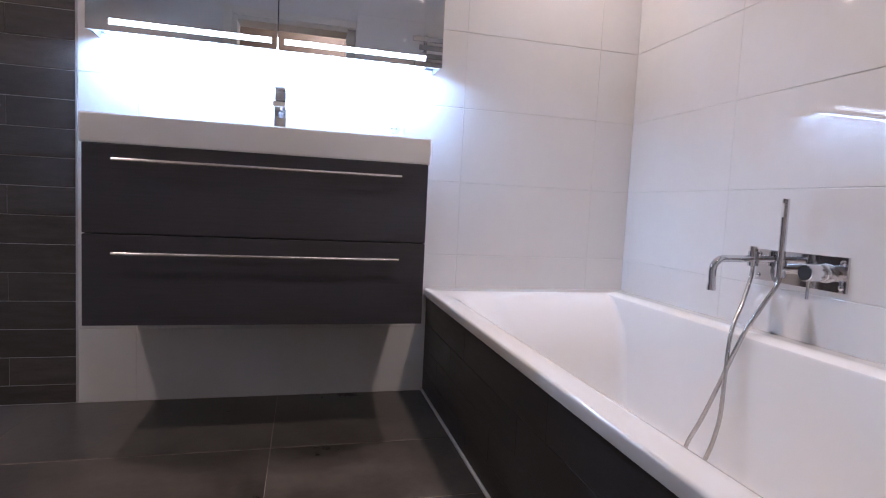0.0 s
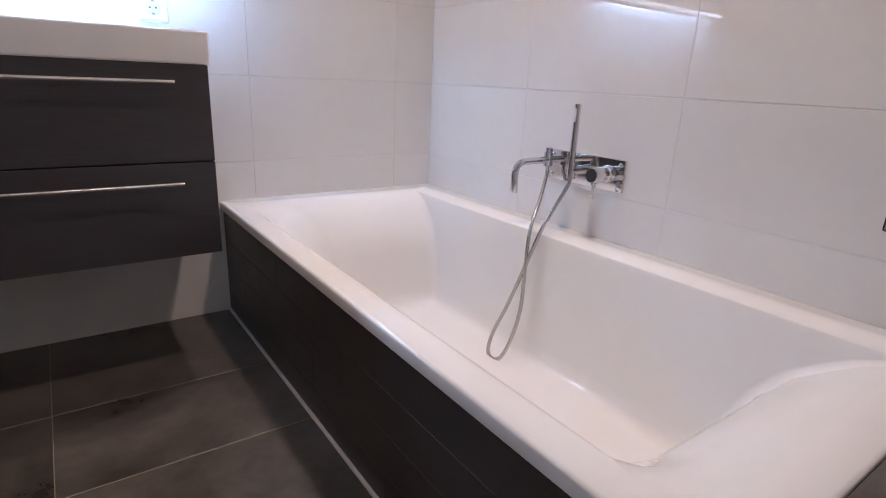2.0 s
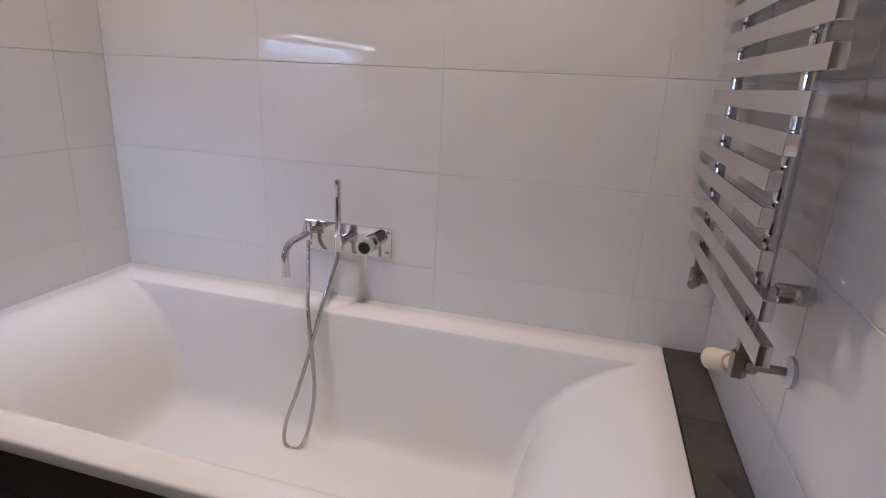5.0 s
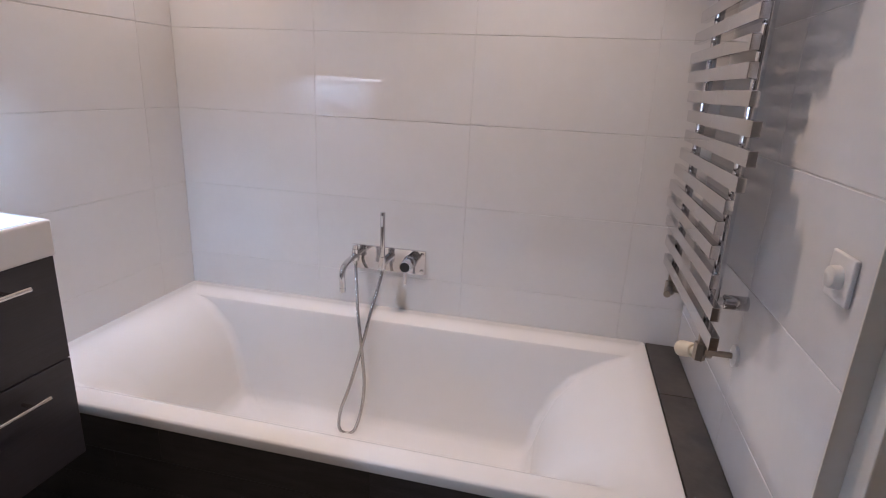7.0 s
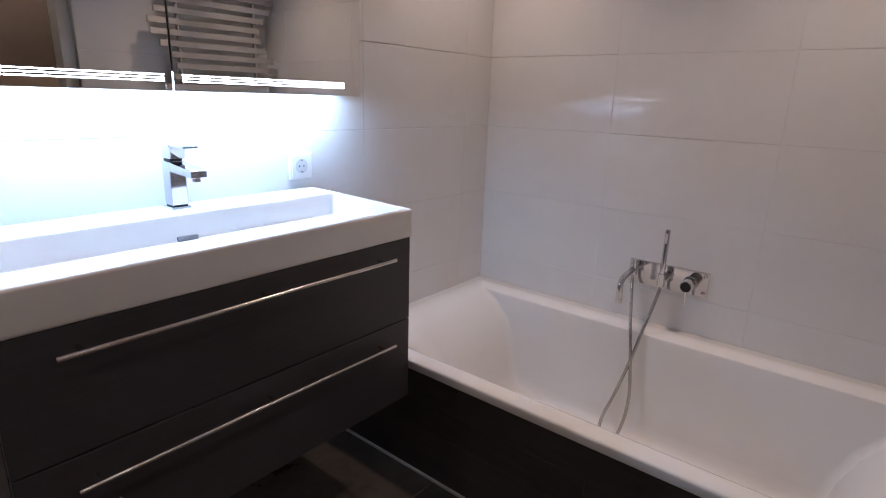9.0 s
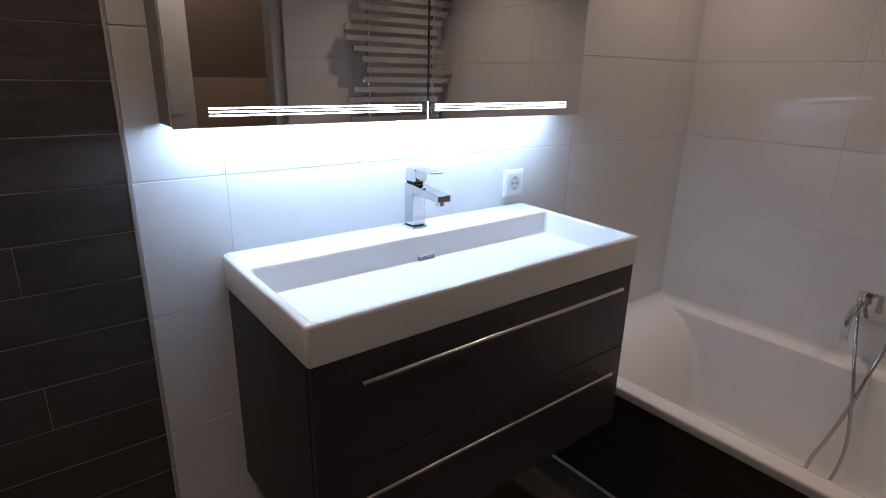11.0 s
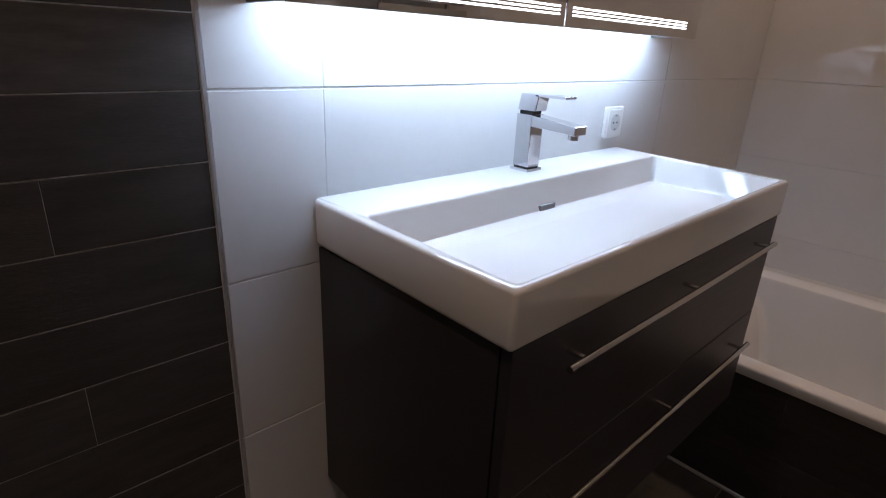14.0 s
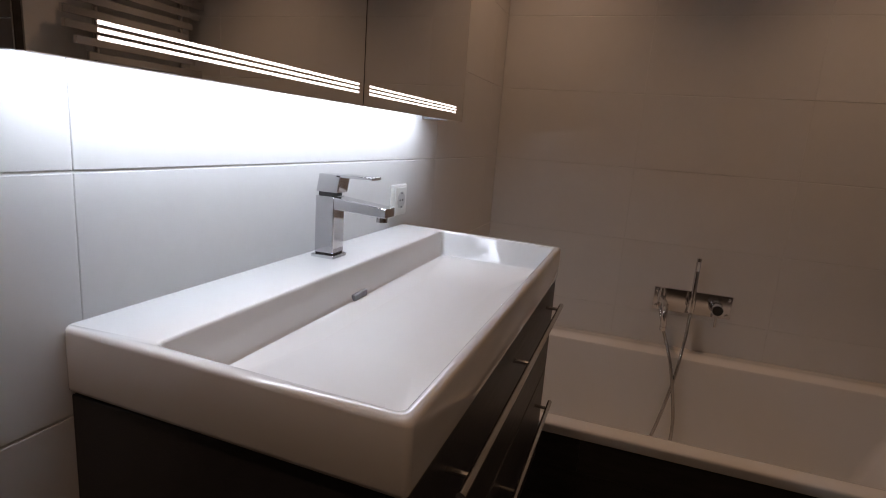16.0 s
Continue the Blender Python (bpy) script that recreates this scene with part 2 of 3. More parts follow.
# door frame of the bathroom
door_frame = thing("door_frame", S_POSE @ Vector((DOOR_A, -0.05, 0)), "off-white painted door frame of the open doorway", "door frame", kind="structure")
part("jamb", south(box(DOOR_A - 0.003, -0.165, 0, DOOR_A + 0.003, 0.002, DOOR_H, 0.001)), PAINT, door_frame)
part("stop", south(box(DOOR_A + 0.003, -0.150, 0, DOOR_A + 0.068, -0.036, DOOR_H, 0.003)), PAINT, door_frame, "cream door stop")
part("jamb", south(box(DOOR_B - 0.03, -0.165, 0, DOOR_B + 0.005, 0.012, DOOR_H, 0.003)), PAINT, door_frame)
part("lintel", south(box(DOOR_A + 0.068, -0.165, DOOR_H - 0.03, DOOR_B - 0.03, 0.012, DOOR_H + 0.005, 0.003)), PAINT, door_frame)
part("casing", south(box(DOOR_B + 0.005, 0.0, 0, DOOR_B + 0.07, 0.016, DOOR_H + 0.06, 0.004)), PAINT, door_frame)
part("casing", south(box(DOOR_A + 0.003, 0.0, DOOR_H + 0.005, DOOR_B + 0.005, 0.016, DOOR_H + 0.06, 0.004)), PAINT, door_frame)

# ---- bathtub ----
bath = thing("bathtub", (1.7, 3.48, 0), "white acrylic built-in bathtub with a dark tiled front", "bathtub")
RIM = 0.474
BX0, BX1, BY0, BY1 = 1.206, EAST - 0.002, BATH_S, NORTH - 0.002
rings = [
    (rounded(BX0 + 0.02, BX1 - 0.002, BY0 + 0.006, BY1 - 0.002, 0.004), RIM - 0.034),
    (rounded(BX0 + 0.001, BX1, BY0 + 0.001, BY1, 0.005), RIM - 0.034),
    (rounded(BX0, BX1, BY0, BY1, 0.006), RIM - 0.030),
    (rounded(BX0, BX1, BY0, BY1, 0.006), RIM - 0.008),
    (rounded(BX0 + 0.002, BX1, BY0 + 0.002, BY1, 0.008), RIM - 0.003),
    (rounded(BX0 + 0.008, BX1 - 0.003, BY0 + 0.008, BY1 - 0.003, 0.012), RIM),
    (rounded(1.2650, 2.0605, 2.473, 4.396, 0.020, 0.13, 0.10, 0.020), RIM - 0.0005),
    (rounded(1.2790, 2.0592, 2.486, 4.375, 0.020, 0.14, 0.11, 0.020), RIM - 0.0030),
    (rounded(1.2940, 2.0578, 2.501, 4.349, 0.022, 0.15, 0.13, 0.022), RIM - 0.0090),
    (rounded(1.3050, 2.0565, 2.522, 4.328, 0.025, 0.17, 0.15, 0.025), RIM - 0.0200),
    (rounded(1.3140, 2.0550, 2.563, 4.297, 0.028, 0.19, 0.17, 0.028), RIM - 0.0400),
    (rounded(1.3200, 2.0530, 2.600, 4.276, 0.030, 0.20, 0.18, 0.030), RIM - 0.0650),
    (rounded(1.3280, 2.0490, 2.673, 4.224, 0.033, 0.21, 0.20, 0.033), RIM - 0.1200),
    (rounded(1.3370, 2.0430, 2.740, 4.185, 0.035, 0.22, 0.21, 0.035), RIM - 0.2100),
    (rounded(1.3470, 2.0350, 2.785, 4.159, 0.035, 0.22, 0.22, 0.035), RIM - 0.3200),
    (rounded(1.3560, 2.0280, 2.805, 4.141, 0.035, 0.22, 0.22, 0.035), RIM - 0.4000),
    (rounded(1.3680, 2.0200, 2.818, 4.125, 0.035, 0.21, 0.21, 0.035), RIM - 0.4370),
    (rounded(1.3860, 2.0060, 2.834, 4.104, 0.035, 0.20, 0.20, 0.035), RIM - 0.4560),
    (rounded(1.4180, 1.9780, 2.865, 4.068, 0.035, 0.18, 0.18, 0.035), RIM - 0.4645),
    (rounded(1.4930, 1.8960, 2.938, 3.979, 0.030, 0.14, 0.14, 0.030), RIM - 0.4670),
]
tub_mesh = loft(rings)
shade_by_angle(part("tub", tub_mesh, ACRYLIC, bath), 60)
apron = part("apron", box(1.226, SOUTH, -0.1, 1.24, NORTH, RIM - 0.036), DARK_GROUT, bath, "anthracite tiled front panel")
part("sealant", box(1.208, SOUTH + 0.001, 0.0, 1.2175, NORTH - 0.001, 0.012, 0.003), SILICONE, bath, "white silicone joint")

ledge = thing("bath_ledge", (1.7, 2.41, 0), "narrow dark grey tiled ledge at the foot of the bathtub", "ledge", kind="structure")
for e0, e1 in ((0.0, 0.3955), (0.397, 0.994)):
    part("ledge_tile", box(EAST - e1, SOUTH + 0.001, RIM - 0.02, EAST - e0, BATH_S - 0.003, RIM - 0.004, 0.001, 1), FLOOR_TILE, ledge)
part("ledge_core", box(1.241, SOUTH + 0.001, -0.1, EAST, BATH_S - 0.005, RIM - 0.0205), DARK_GROUT, ledge)

# ---- vanity ----
vanity = thing("vanity_cabinet", (0.55, 4.27, 0.418), "wall-hung dark oak vanity cabinet with two drawers", "cabinet")
part("carcass", box(0.008, 4.027, 0.418, 1.091, NORTH - 0.001, 0.990, 0.0015), WOOD, vanity)
for z0, z1, zh in ((0.420, 0.708, 0.652), (0.712, 0.987, 0.939)):
    drawer = part("drawer_front", box(0.009, 4.004, z0, 1.090, 4.024, z1, 0.0015), WOOD, vanity, "dark oak drawer front")
    bar = part("handle", sweep([(0.101, 3.969, zh), (0.991, 3.969, zh)], 0.006, 12), STEEL, drawer, "brushed steel bar handle")
    shade_by_angle(bar)
    for hx in (0.147, 0.550, 0.949):
        shade_by_angle(part("handle_post", sweep([(hx, 3.967, zh), (hx, 4.0045, zh)], 0.0045, 10), STEEL, drawer, "brushed steel handle post"))

basin = thing("washbasin", (0.55, 4.25, 0.998), "wide white ceramic washbasin on the vanity cabinet", "washbasin")
Z = 1.089
slope = lambda x, y: 1.004 + 0.010 * (abs(x - 0.55) / 0.53) ** 1.5 + 0.006 * (4.36 - y)
rings = [
    (rounded(0.004, 1.096, 4.004, NORTH - 0.001, 0.006), 0.998),
    (rounded(0.001, 1.099, 4.001, NORTH - 0.001, 0.009), 1.001),
    (rounded(0.000, 1.100, 4.000, NORTH - 0.001, 0.010), 1.006),
    (rounded(0.000, 1.100, 4.000, NORTH - 0.001, 0.010), Z - 0.007),
    (rounded(0.0008, 1.0992, 4.0008, NORTH - 0.001, 0.010), Z - 0.0038),
    (rounded(0.0028, 1.0972, 4.0028, NORTH - 0.001, 0.010), Z - 0.0013),
    (rounded(0.0060, 1.0940, 4.0060, NORTH - 0.001, 0.010), Z),
    (rounded(0.018, 1.082, 4.015, 4.366, 0.014), Z),
    (rounded(0.021, 1.079, 4.018, 4.363, 0.013), Z - 0.002),
    (rounded(0.023, 1.077, 4.020, 4.361, 0.013), Z - 0.006),
    (rounded(0.030, 1.070, 4.030, 4.354, 0.014), lambda x, y: slope(x, y) + 0.010),
    (rounded(0.034, 1.066, 4.035, 4.350, 0.014), lambda x, y: slope(x, y) + 0.003),
    (rounded(0.044, 1.056, 4.045, 4.340, 0.014), slope),
    (rounded(0.300, 0.800, 4.120, 4.300, 0.014), slope),
]
basin_mesh = loft(rings, True, True)
for v in basin_mesh.verts:  # the basin hangs a little towards its front
    v.co.z -= 0.019 * (NORTH - v.co.y)
shade_by_angle(part("basin_body", basin_mesh, CERAMIC, basin), 40)
part("overflow_slot", box(0.513, 4.347, 1.011, 0.572, 4.364, 1.026, 0.002), CASE, basin, "dark chrome overflow slot")

DECK = Z - 0.001
tap = thing("basin_mixer_tap", (0.5660, 4.445, DECK), "square chrome single-lever mixer tap on the washbasin", "tap")
part("base_plate", box(0.5380, 4.417, DECK, 0.5940, 4.473, DECK + 0.008, 0.0015), CHROME, tap)
part("body", box(0.5430, 4.422, DECK + 0.011, 0.5890, 4.468, DECK + 0.137, 0.002), CHROME, tap)
part("base_gap", box(0.5450, 4.424, DECK + 0.007, 0.5870, 4.466, DECK + 0.012), BLACK, tap, "black seal")
bm = box(0.5435, 4.30, DECK + 0.110, 0.5885, 4.425, DECK + 0.136, 0.0015)
for v in bm.verts:
    v.co.z += (v.co.y - 4.425) * 0.10 + (0.006 if v.co.z < DECK + 0.12 and v.co.y < 4.35 else 0)
part("spout", bm, CHROME, tap)
shade_by_angle(part("aerator", sweep([(0.566, 4.318, DECK + 0.092), (0.566, 4.318, DECK + 0.107)], 0.012, 16), CHROME, tap))
part("cartridge_gap", box(0.5480, 4.427, DECK + 0.136, 0.5840, 4.463, DECK + 0.146), BLACK, tap, "black seal")
bm = box(0.5450, 4.415, DECK + 0.145, 0.5870, 4.468, DECK + 0.184, 0.0015)
for v in bm.verts:
    if v.co.z > DECK + 0.16:
        v.co.y -= 0.006
part("lever_block", bm, CHROME, tap)
part("lever", box(0.5450, 4.335, DECK + 0.179, 0.5870, 4.42, DECK + 0.185, 0.001), CHROME, tap)

# ---- mirror cabinet ----
MZ = 1.417
cabinet = thing("mirror_cabinet", (0.553, 4.43, MZ), "two-door mirror cabinet with lit strips above the washbasin", "mirror cabinet")
CX0, CXM, CX1, CTOP = -0.105, 0.5525, 1.209, 2.13
bm = box(CX0 + 0.003, 4.384, MZ + 0.03, CX1 - 0.003, NORTH - 0.001, CTOP - 0.002)
body = part("body", bm, CASE, cabinet, "grey aluminium cabinet body")
for x0 in (CX0 + 0.003, CX1 - 0.011):
    part("side_panel", box(x0, 4.384, MZ + 0.002, x0 + 0.008, NORTH - 0.001, MZ + 0.0295, 0.001), CASE, cabinet)
part("rear_rail", box(CX0 + 0.012, NORTH - 0.008, MZ + 0.018, CX1 - 0.012, NORTH - 0.001, MZ + 0.0295), CASE, cabinet)
part("light_diffuser", box(CX0 + 0.04, 4.390, MZ + 0.012, CX1 - 0.06, 4.455, MZ + 0.0298, 0.002), LED_GLOW, cabinet, "bright cool white light diffuser")
# glowing sliver, stands for the light that leaks through the door gap
part("light_leak", box(CXM - 0.0019, 4.3825, MZ + 0.001, CXM + 0.0019, 4.3838, MZ + 0.05), SLIT_GLOW, cabinet, "light shining between the doors")
for x0, x1, s0, s1 in ((CX0, CXM - 0.002, -0.030, 0.530), (CXM + 0.002, CX1, 0.578, 1.138)):
    door = part("mirror_door", box(x0, 4.366, MZ, x1, 4.382, CTOP, 0.001, 1), MIRROR, cabinet, "mirrored door")
    for k in range(3):
        z = MZ + 0.0235 + 0.0078 * k
        part("light_slit", box(s0, 4.3648, z, s1, 4.3662, z + 0.0038), SLIT_GLOW, door, "glowing white slit")

socket = thing("wall_socket", (1.036, NORTH, 1.1700), "white plastic wall power socket above the washbasin", "socket")
part("plate", box(0.988, 4.487, 1.124, 1.084, 4.4995, 1.2180, 0.005, 3), PLASTIC, socket)
part("frame_step", box(0.996, 4.4845, 1.131, 1.076, 4.488, 1.2100, 0.002), PLASTIC, socket)
rings = []
bm = bmesh.new()
prev = None
for r, y in ((0.030, 4.4840), (0.0285, 4.4835), (0.0265, 4.4840), (0.0255, 4.4862)):
    ring = [bm.verts.new((1.036 + r * math.cos(a), y, 1.1705 + r * math.sin(a))) for a in (2 * math.pi * k / 28 for k in range(28))]
    if prev:
        for k in range(28):
            bm.faces.new((prev[k], prev[(k + 1) % 28], ring[(k + 1) % 28], ring[k]))
    prev = ring
bmesh.ops.recalc_face_normals(bm, faces=bm.faces)
part("well", bm, PLASTIC, socket, smooth=True)
# grey puts the shade of the socket well into colour; spray strip shares it
GREY_WELL = material("socket_shade", (0.60, 0.60, 0.60), 0.5)
part("well_floor", sweep([(1.036, 4.4842, 1.1705), (1.036, 4.4838, 1.1705)], 0.0255, 28), GREY_WELL, socket, "socket well floor, greyed for its shade")
for hx in (1.0265, 1.0455):
    part("contact_hole", sweep([(hx, 4.4838, 1.1705), (hx, 4.4832, 1.1705)], 0.0032, 10), BLACK, socket, "dark contact hole")
for hz in (1.1480, 1.1890):
    part("earth_clip", box(1.032, 4.4825, hz, 1.040, 4.484, hz + 0.005), CHROME, socket, "metal earth clip")

# ---- bath mixer ----
mixer = thing("bath_mixer", (EAST, 3.5120, 0.6968), "chrome wall-mounted bath mixer with hand shower", "tap")
part("wall_plate", box(EAST - 0.010, 3.3435, 0.6458, EAST - 0.0005, 3.6753, 0.7530, 0.0015), CHROME, mixer)
for py, pz in ((3.3581, 0.7363), (3.3581, 0.6625), (3.6607, 0.7363), (3.6607, 0.6625)):
    shade_by_angle(part("screw", sweep([(EAST - 0.010, py, pz), (EAST - 0.013, py, pz), (EAST - 0.0145, py, pz)], 0.007, 14, radii=[0.008, 0.008, 0.005]), CHROME, mixer))
line = [(EAST - 0.01, 3.6430, 0.7176), (2.1280, 3.6410, 0.7176), (2.0545, 3.6358, 0.7176)]
for k in range(1, 9):
    a = radians(90 * k / 8)
    line.append((2.0335 - 0.044 * math.sin(a), 3.6326, 0.6739 + 0.044 * math.cos(a)))
line += [(1.9894, 3.6306, 0.6448), (1.9894, 3.6306, 0.6188)]
shade_by_angle(part("spout", sweep(line, 0.0125, 16), CHROME, mixer))
shade_by_angle(part("spout_tip", sweep([(1.9894, 3.6306, 0.6282), (1.9894, 3.6306, 0.6115)], 0.0138, 16), CHROME, mixer))
shade_by_angle(part("diverter", sweep([(2.1595, 3.6430, 0.6947), (2.1595, 3.6430, 0.7446), (2.1595, 3.6430, 0.7457), (2.1595, 3.6430, 0.7613)], 0.016, 16, radii=[0.0165, 0.0165, 0.0125, 0.0125]), CHROME, mixer, "chrome diverter knob"))
shade_by_angle(part("holder", sweep([(EAST - 0.01, 3.5151, 0.6999), (2.1364, 3.5151, 0.6999)], 0.0165, 18), CHROME, mixer))
shade_by_angle(part("holder_clip", sweep([(2.1437, 3.5151, 0.6718), (2.1437, 3.5151, 0.7280)], 0.0155, 16), CHROME, mixer))
knob = part("control_knob", sweep([(EAST - 0.01, 3.4101, 0.6999), (EAST - 0.012, 3.4101, 0.6999), (EAST - 0.030, 3.4101, 0.6999), (EAST - 0.031, 3.4101, 0.6999), (EAST - 0.088, 3.4101, 0.6999), (EAST - 0.091, 3.4101, 0.6999)], 0.026, 28, radii=[0.030, 0.030, 0.0265, 0.0255, 0.0255, 0.0235]), CHROME, mixer, "chrome control knob")
shade_by_angle(knob)
part("knob_face", sweep([(EAST - 0.0908, 3.4101, 0.6999), (EAST - 0.0918, 3.4101, 0.6999)], 0.0215, 28), BLACK, knob, "dark knob face")
shade_by_angle(part("knob_pin", sweep([(EAST - 0.074, 3.4101, 0.6769), (EAST - 0.074, 3.4101, 0.6199)], 0.005, 12), CHROME, knob))
hand_shower = part("hand_shower", sweep([(2.1427, 3.5151, 0.7176), (2.1416, 3.5151, 0.8320), (2.1406, 3.5151, 0.9214)], 0.0105, 16), CHROME, mixer, "chrome stick hand shower")
shade_by_angle(hand_shower)
part("spray_face", box(2.1281, 3.5101, 0.8632, 2.1316, 3.5201, 0.9069, 0.001), GREY_WELL, hand_shower, "grey spray strip")
hose_line = spline([(2.1595, 3.6430, 0.6947), (2.1553, 3.6410, 0.6552), (2.1070, 3.6160, 0.5720), (2.0545, 3.5910, 0.5044), (2.0230, 3.5702, 0.4368), (1.9978, 3.5474, 0.3224), (1.9768, 3.5307, 0.2080),
                    (1.9495, 3.5328, 0.1040), (1.9201, 3.5515, 0.0208), (1.9096, 3.5869, 0.0042), (1.9180, 3.6202, 0.0208), (1.9390, 3.6222, 0.0884), (1.9663, 3.5952, 0.1872),
                    (1.9936, 3.5682, 0.3016), (2.0188, 3.5474, 0.4056), (2.0492, 3.5349, 0.4940), (2.0965, 3.5224, 0.5824), (2.1364, 3.5172, 0.6448), (2.1437, 3.5151, 0.6781)], 22)
ribs = [0.0066 + 0.0007 * (k % 2) for k in range(len(hose_line))]
part("shower_hose", sweep(hose_line, 0.007, 10, radii=ribs), HOSE, mixer, "ribbed silver shower hose", smooth=True)

# ---- towel radiator ----
radiator = thing("towel_radiator", S_POSE @ Vector((0.4, 0.06, 0.77)), "chrome towel radiator with staggered flat bars", "radiator")
DEPTH = 0.127
SUPPORT = 0.085
TUBES = (0.150, 0.668)


def flat_bar(u0, u1, z):
    """Flat chrome bar with softened long edges and dark turned-in ends."""
    return box(u0, DEPTH - 0.022, z - 0.0185, u1, DEPTH, z + 0.0185, 0.0022, 2)


for u in TUBES:
    shade_by_angle(part("upright", south(sweep([(u, SUPPORT, 0.840), (u, SUPPORT, 2.16)], 0.014, 16)), CHROME, radiator))
for k in range(21):
    z = 0.874 + 0.0624 * k
    wave = math.cos(2 * math.pi * (k + 0.15) / 7.4)
    bar = part("bar", south(flat_bar(0.074 + 0.066 * wave, 0.785 + 0.075 * wave, z)), CHROME, radiator)
    for u in TUBES:
        shade_by_angle(part("clip", south(sweep([(u, SUPPORT, z + 0.002), (u, DEPTH - 0.020, z + 0.002)], 0.009, 10)), CHROME, bar))
for u in TUBES:
    for z in (0.918, 2.03):
        shade_by_angle(part("bracket", south(sweep([(u, SUPPORT, z), (u, 0.060, z), (u, 0.0595, z), (u, 0.057, z), (u, -0.003, z)], 0.01, 20, radii=[0.011, 0.011, 0.018, 0.0195, 0.0195])), CHROME, radiator))
    valve = part("valve", south(sweep([(u, 0.092, 0.835), (u, 0.092, 0.793), (u, 0.092, 0.792), (u, 0.092, 0.743)], 0.014, 6, radii=[0.010, 0.010, 0.017, 0.017])), BRASS, radiator, "dull metal radiator valve")
    part("union_nut", south(sweep([(u, 0.062, 0.766), (u, 0.082, 0.766)], 0.016, 6)), BRASS, radiator)
    shade_by_angle(part("supply_pipe", south(sweep([(u, 0.090, 0.766), (u, 0.0, 0.766)], 0.0085, 12)), BRASS, radiator))
    shade_by_angle(part("rosette", south(sweep([(u, -0.002, 0.766), (u, 0.008, 0.766), (u, 0.011, 0.766)], 0.03, 24, radii=[0.030, 0.030, 0.014])), PLASTIC, radiator, "white pipe rosette"))
    if u > 0.4:
        shade_by_angle(part("thermostat_head", south(sweep([(u - 0.008, 0.095, 0.763), (u - 0.022, 0.100, 0.756), (u - 0.023, 0.100, 0.756), (u - 0.028, 0.102, 0.754), (u - 0.072, 0.122, 0.736), (u - 0.080, 0.125, 0.733)], 0.02, 20, radii=[0.013, 0.013, 0.019, 0.021, 0.0235, 0.018])), CREAM, radiator, "cream thermostat head"))
    else:
        shade_by_angle(part("valve_cap", south(sweep([(u + 0.012, 0.095, 0.766), (u + 0.075, 0.112, 0.766)], 0.013, 8)), BRASS, radiator))

switch = thing("wall_switch", S_POSE @ Vector((1.097, 0, 1.1375)), "white round dial wall switch beside the doorway", "switch")
part("plate", south(box(1.053, 0.0, 1.094, 1.141, 0.009, 1.181, 0.003)), PLASTIC, switch)
shade_by_angle(part("dial", south(sweep([(1.097, 0.008, 1.1375), (1.097, 0.024, 1.1375), (1.097, 0.026, 1.1375)], 0.02, 24, radii=[0.022, 0.020, 0.017])), PLASTIC, switch))

# ---- ceiling lamps ----
for sx, sy, power in SPOTS:
    down = thing("ceiling_downlight", (sx, sy, CEIL), "small recessed round ceiling downlight", "downlight", "ceiling downlights")
    bm = bmesh.new()
    prev = None
    for r, z in ((0.046, CEIL - 0.0005), (0.046, CEIL - 0.005), (0.036, CEIL - 0.006), (0.034, CEIL - 0.001)):
        ring = [bm.verts.new((sx + r * math.cos(a), sy + r * math.sin(a), z)) for a in (2 * math.pi * k / 24 for k in range(24))]
        if prev:
            for k in range(24):
                bm.faces.new((prev[k], prev[(k + 1) % 24], ring[(k + 1) % 24], ring[k]))
        prev = ring
    bmesh.ops.recalc_face_normals(bm, faces=bm.faces)
    part("ring", bm, STEEL, down, smooth=True)
    part("bulb", sweep([(sx, sy, CEIL - 0.0008), (sx, sy, CEIL - 0.003)], 0.032, 20), BULB, down, "glowing warm bulb")

# ---- tile pieces ----
SHARED = {}


def tile(w, h, gap=0.0028, edge=0.0016):
    """A wall tile lying in x and z, its face towards -y at y = 0; alike tiles share one mesh."""
    key = (round(w, 4), round(h, 4), gap)
    if key not in SHARED:
        bm = box(-w / 2 + gap * 0.22, 0, -h / 2 + gap / 2, w / 2 - gap * 0.22, T + 0.004, h / 2 - gap / 2)
        front = [e for e in bm.edges if all(v.co.y < 0.001 for v in e.verts)]
        bmesh.ops.bevel(bm, geom=front, offset=edge, segments=2, profile=0.5, affect="EDGES")
        me = bpy.data.meshes.new("tile")
        bm.to_mesh(me)
        bm.free()
        SHARED[key] = me
    return SHARED[key]


def lay(name, w, h, mat, place, turn, parent, gap=0.0028, edge=0.0016):
    me = tile(w, h, gap, edge)
    if not me.materials:
        me.materials.append(mat)
    elif me.materials[0] != mat:
        me = me.copy()
        me.materials[0] = mat
        SHARED[(round(w, 4), round(h, 4), gap)] = me
    ob = new(name, me)
    ob.parent = parent
    ob.matrix_basis = Matrix.Translation(Vector(place) - ORIGIN[parent]) @ turn
    return ob


wall_rng = random.Random(5)


def uneven():
    return Matrix.Rotation(wall_rng.uniform(-0.0012, 0.0012), 4, "X") @ Matrix.Rotation(wall_rng.uniform(-0.0008, 0.0008), 4, "Z")


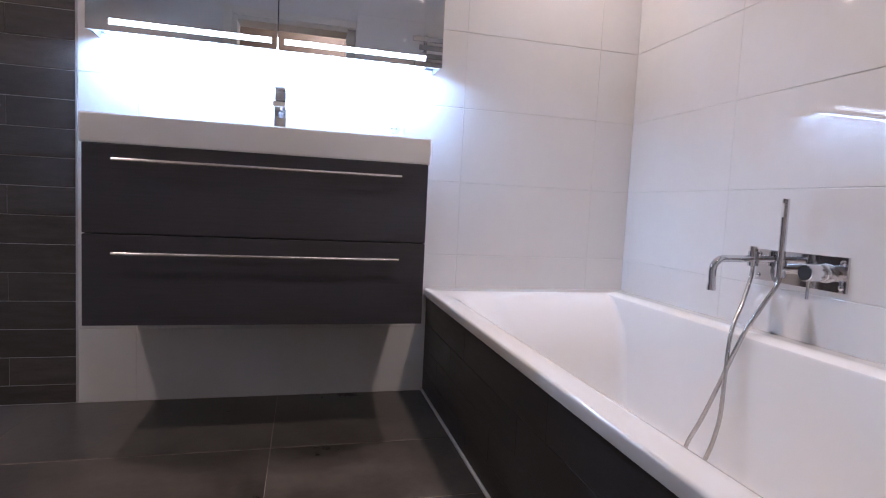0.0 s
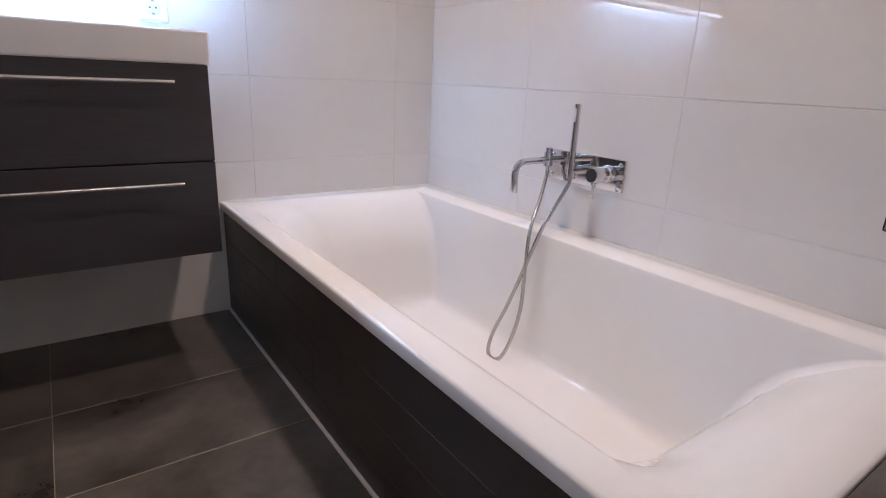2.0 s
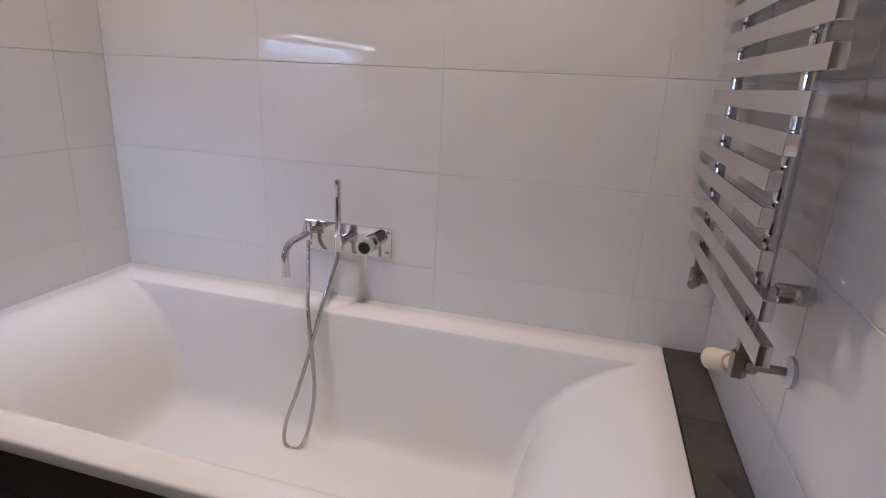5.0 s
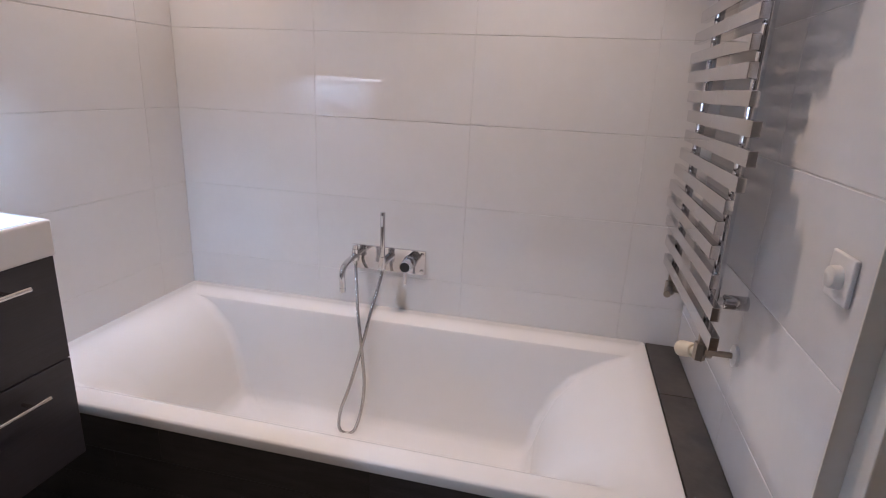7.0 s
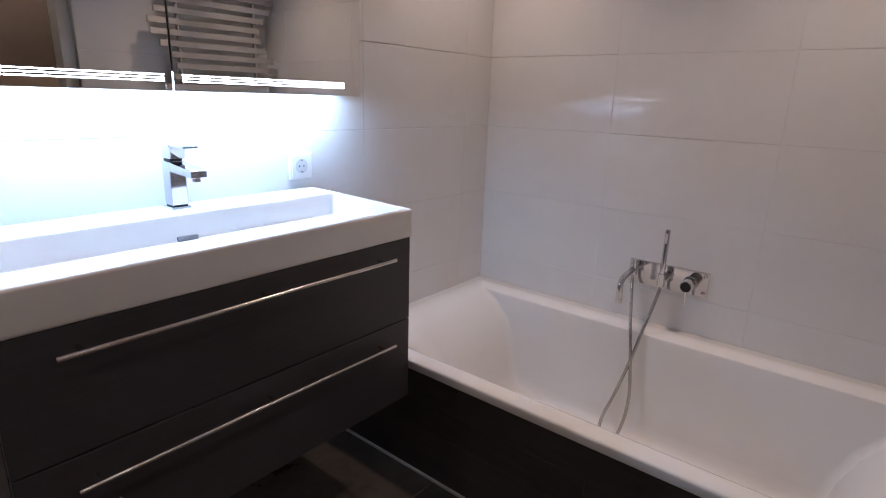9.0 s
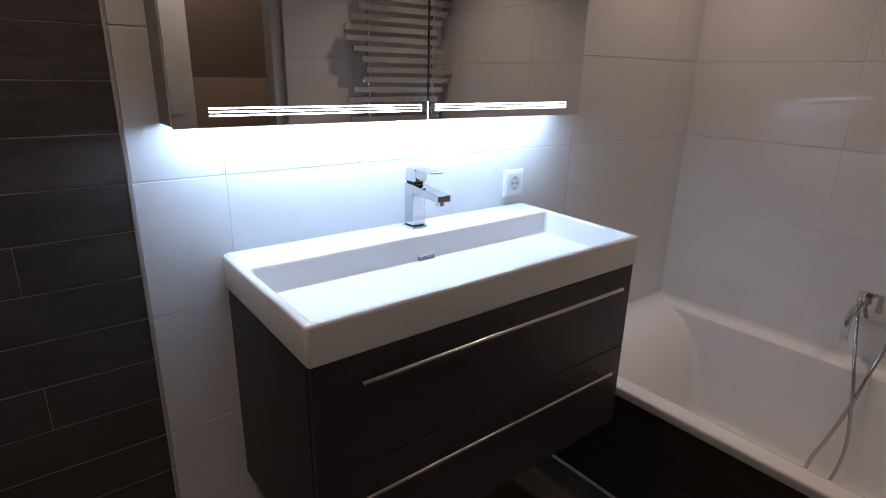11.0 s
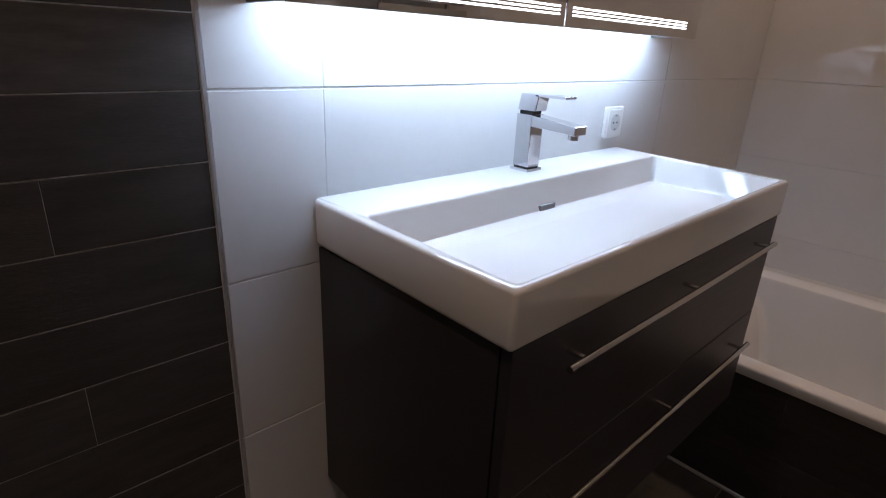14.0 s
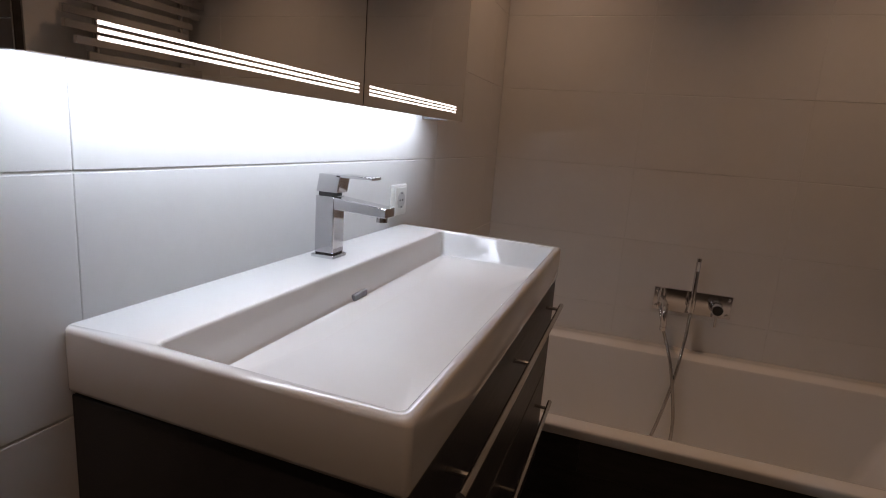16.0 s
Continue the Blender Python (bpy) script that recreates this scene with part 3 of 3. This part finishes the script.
FACE_S = Matrix.Identity(4)
FACE_W = Matrix.Rotation(radians(-90), 4, "Z")
cols = [-0.176, 0.031, 1.351, 2.011, EAST]
for x0, x1 in zip(cols, cols[1:]):
    for z0, z1 in zip(ROWS_Z, ROWS_Z[1:]):
        lay("tile", x1 - x0, z1 - z0, WHITE_TILE, ((x0 + x1) / 2, NORTH, (z0 + z1) / 2), FACE_S @ uneven(), wall_north)
cols = [4.5, 3.843, 3.183, 2.525, SOUTH]
for y1, y0 in zip(cols, cols[1:]):
    for z0, z1 in zip(ROWS_Z, ROWS_Z[1:]):
        lay("tile", y1 - y0, z1 - z0, WHITE_TILE, (EAST, (y0 + y1) / 2, (z0 + z1) / 2), FACE_W @ uneven(), wall_east)
FACE_N = Matrix.Rotation(math.pi, 4, "Z")
cols = [0.0, 0.66, DOOR_A - 0.003]
for u0, u1 in zip(cols, cols[1:]):
    for z0, z1 in zip(ROWS_Z, ROWS_Z[1:]):
        p = S_POSE @ Vector(((u0 + u1) / 2, 0, (z0 + z1) / 2))
        lay("tile", u1 - u0, z1 - z0, WHITE_TILE, p, FACE_N @ uneven(), wall_south)

# dark strip tiles
tagged(part("tile_trim", box(-0.1820, NORTH - 0.0015, 0, -0.1765, NORTH + T, CEIL), TRIM), "slim metal tile edge trim", "trim", kind="structure")
STRIP = 0.331 / 3
z0, r = 0.627 - STRIP * 6, -6
while z0 < CEIL:
    lo, hi = max(z0, 0.0), min(z0 + STRIP, CEIL)
    x = -0.184
    nxt = {1: -0.41, 2: -0.63, 0: -0.84}[r % 3]
    while x > WEST + 0.001 and hi - lo > 0.01:
        nxt = max(nxt, WEST)
        lay("strip_tile", round(x - nxt, 4), round(hi - lo, 4), DARK_TILE, ((x + nxt) / 2, NORTH, (lo + hi) / 2), FACE_S @ uneven(), wall_north, 0.0018, 0.0008)
        x, nxt = nxt, nxt - 0.66
    z0 += STRIP
    r += 1

# bath front tiles
bounds = [0.0, 0.094, 0.205, 0.316, RIM - 0.036]
for j, (lo, hi) in enumerate(zip(bounds, bounds[1:])):
    y = NORTH
    nxt = NORTH - (0.68, 0.25, 0.45, 0.62)[j]
    while y > SOUTH + 0.005:
        nxt = max(nxt, SOUTH)
        lay("strip_tile", round(y - nxt, 4), round(hi - lo, 4), SHADED_PANEL_TILE, (1.218, (y + nxt) / 2, (lo + hi) / 2), FACE_W, apron, 0.0016, 0.0008)
        y, nxt = nxt, nxt - 0.66

# floor tiles
FLAT = Matrix.Rotation(radians(-90), 4, "X")
xs = [WEST, -1.171, -0.295, 0.581, 1.218]
ys = [NORTH, 3.980, 3.591, 2.715, 2.14]
for y1, y0 in zip(ys, ys[1:]):
    for x0, x1 in zip(xs, xs[1:]):
        lay("floor_tile", x1 - x0, y1 - y0, FLOOR_TILE, ((x0 + x1) / 2, (y0 + y1) / 2, 0), FLAT, floor, 0.004, 0.0012)
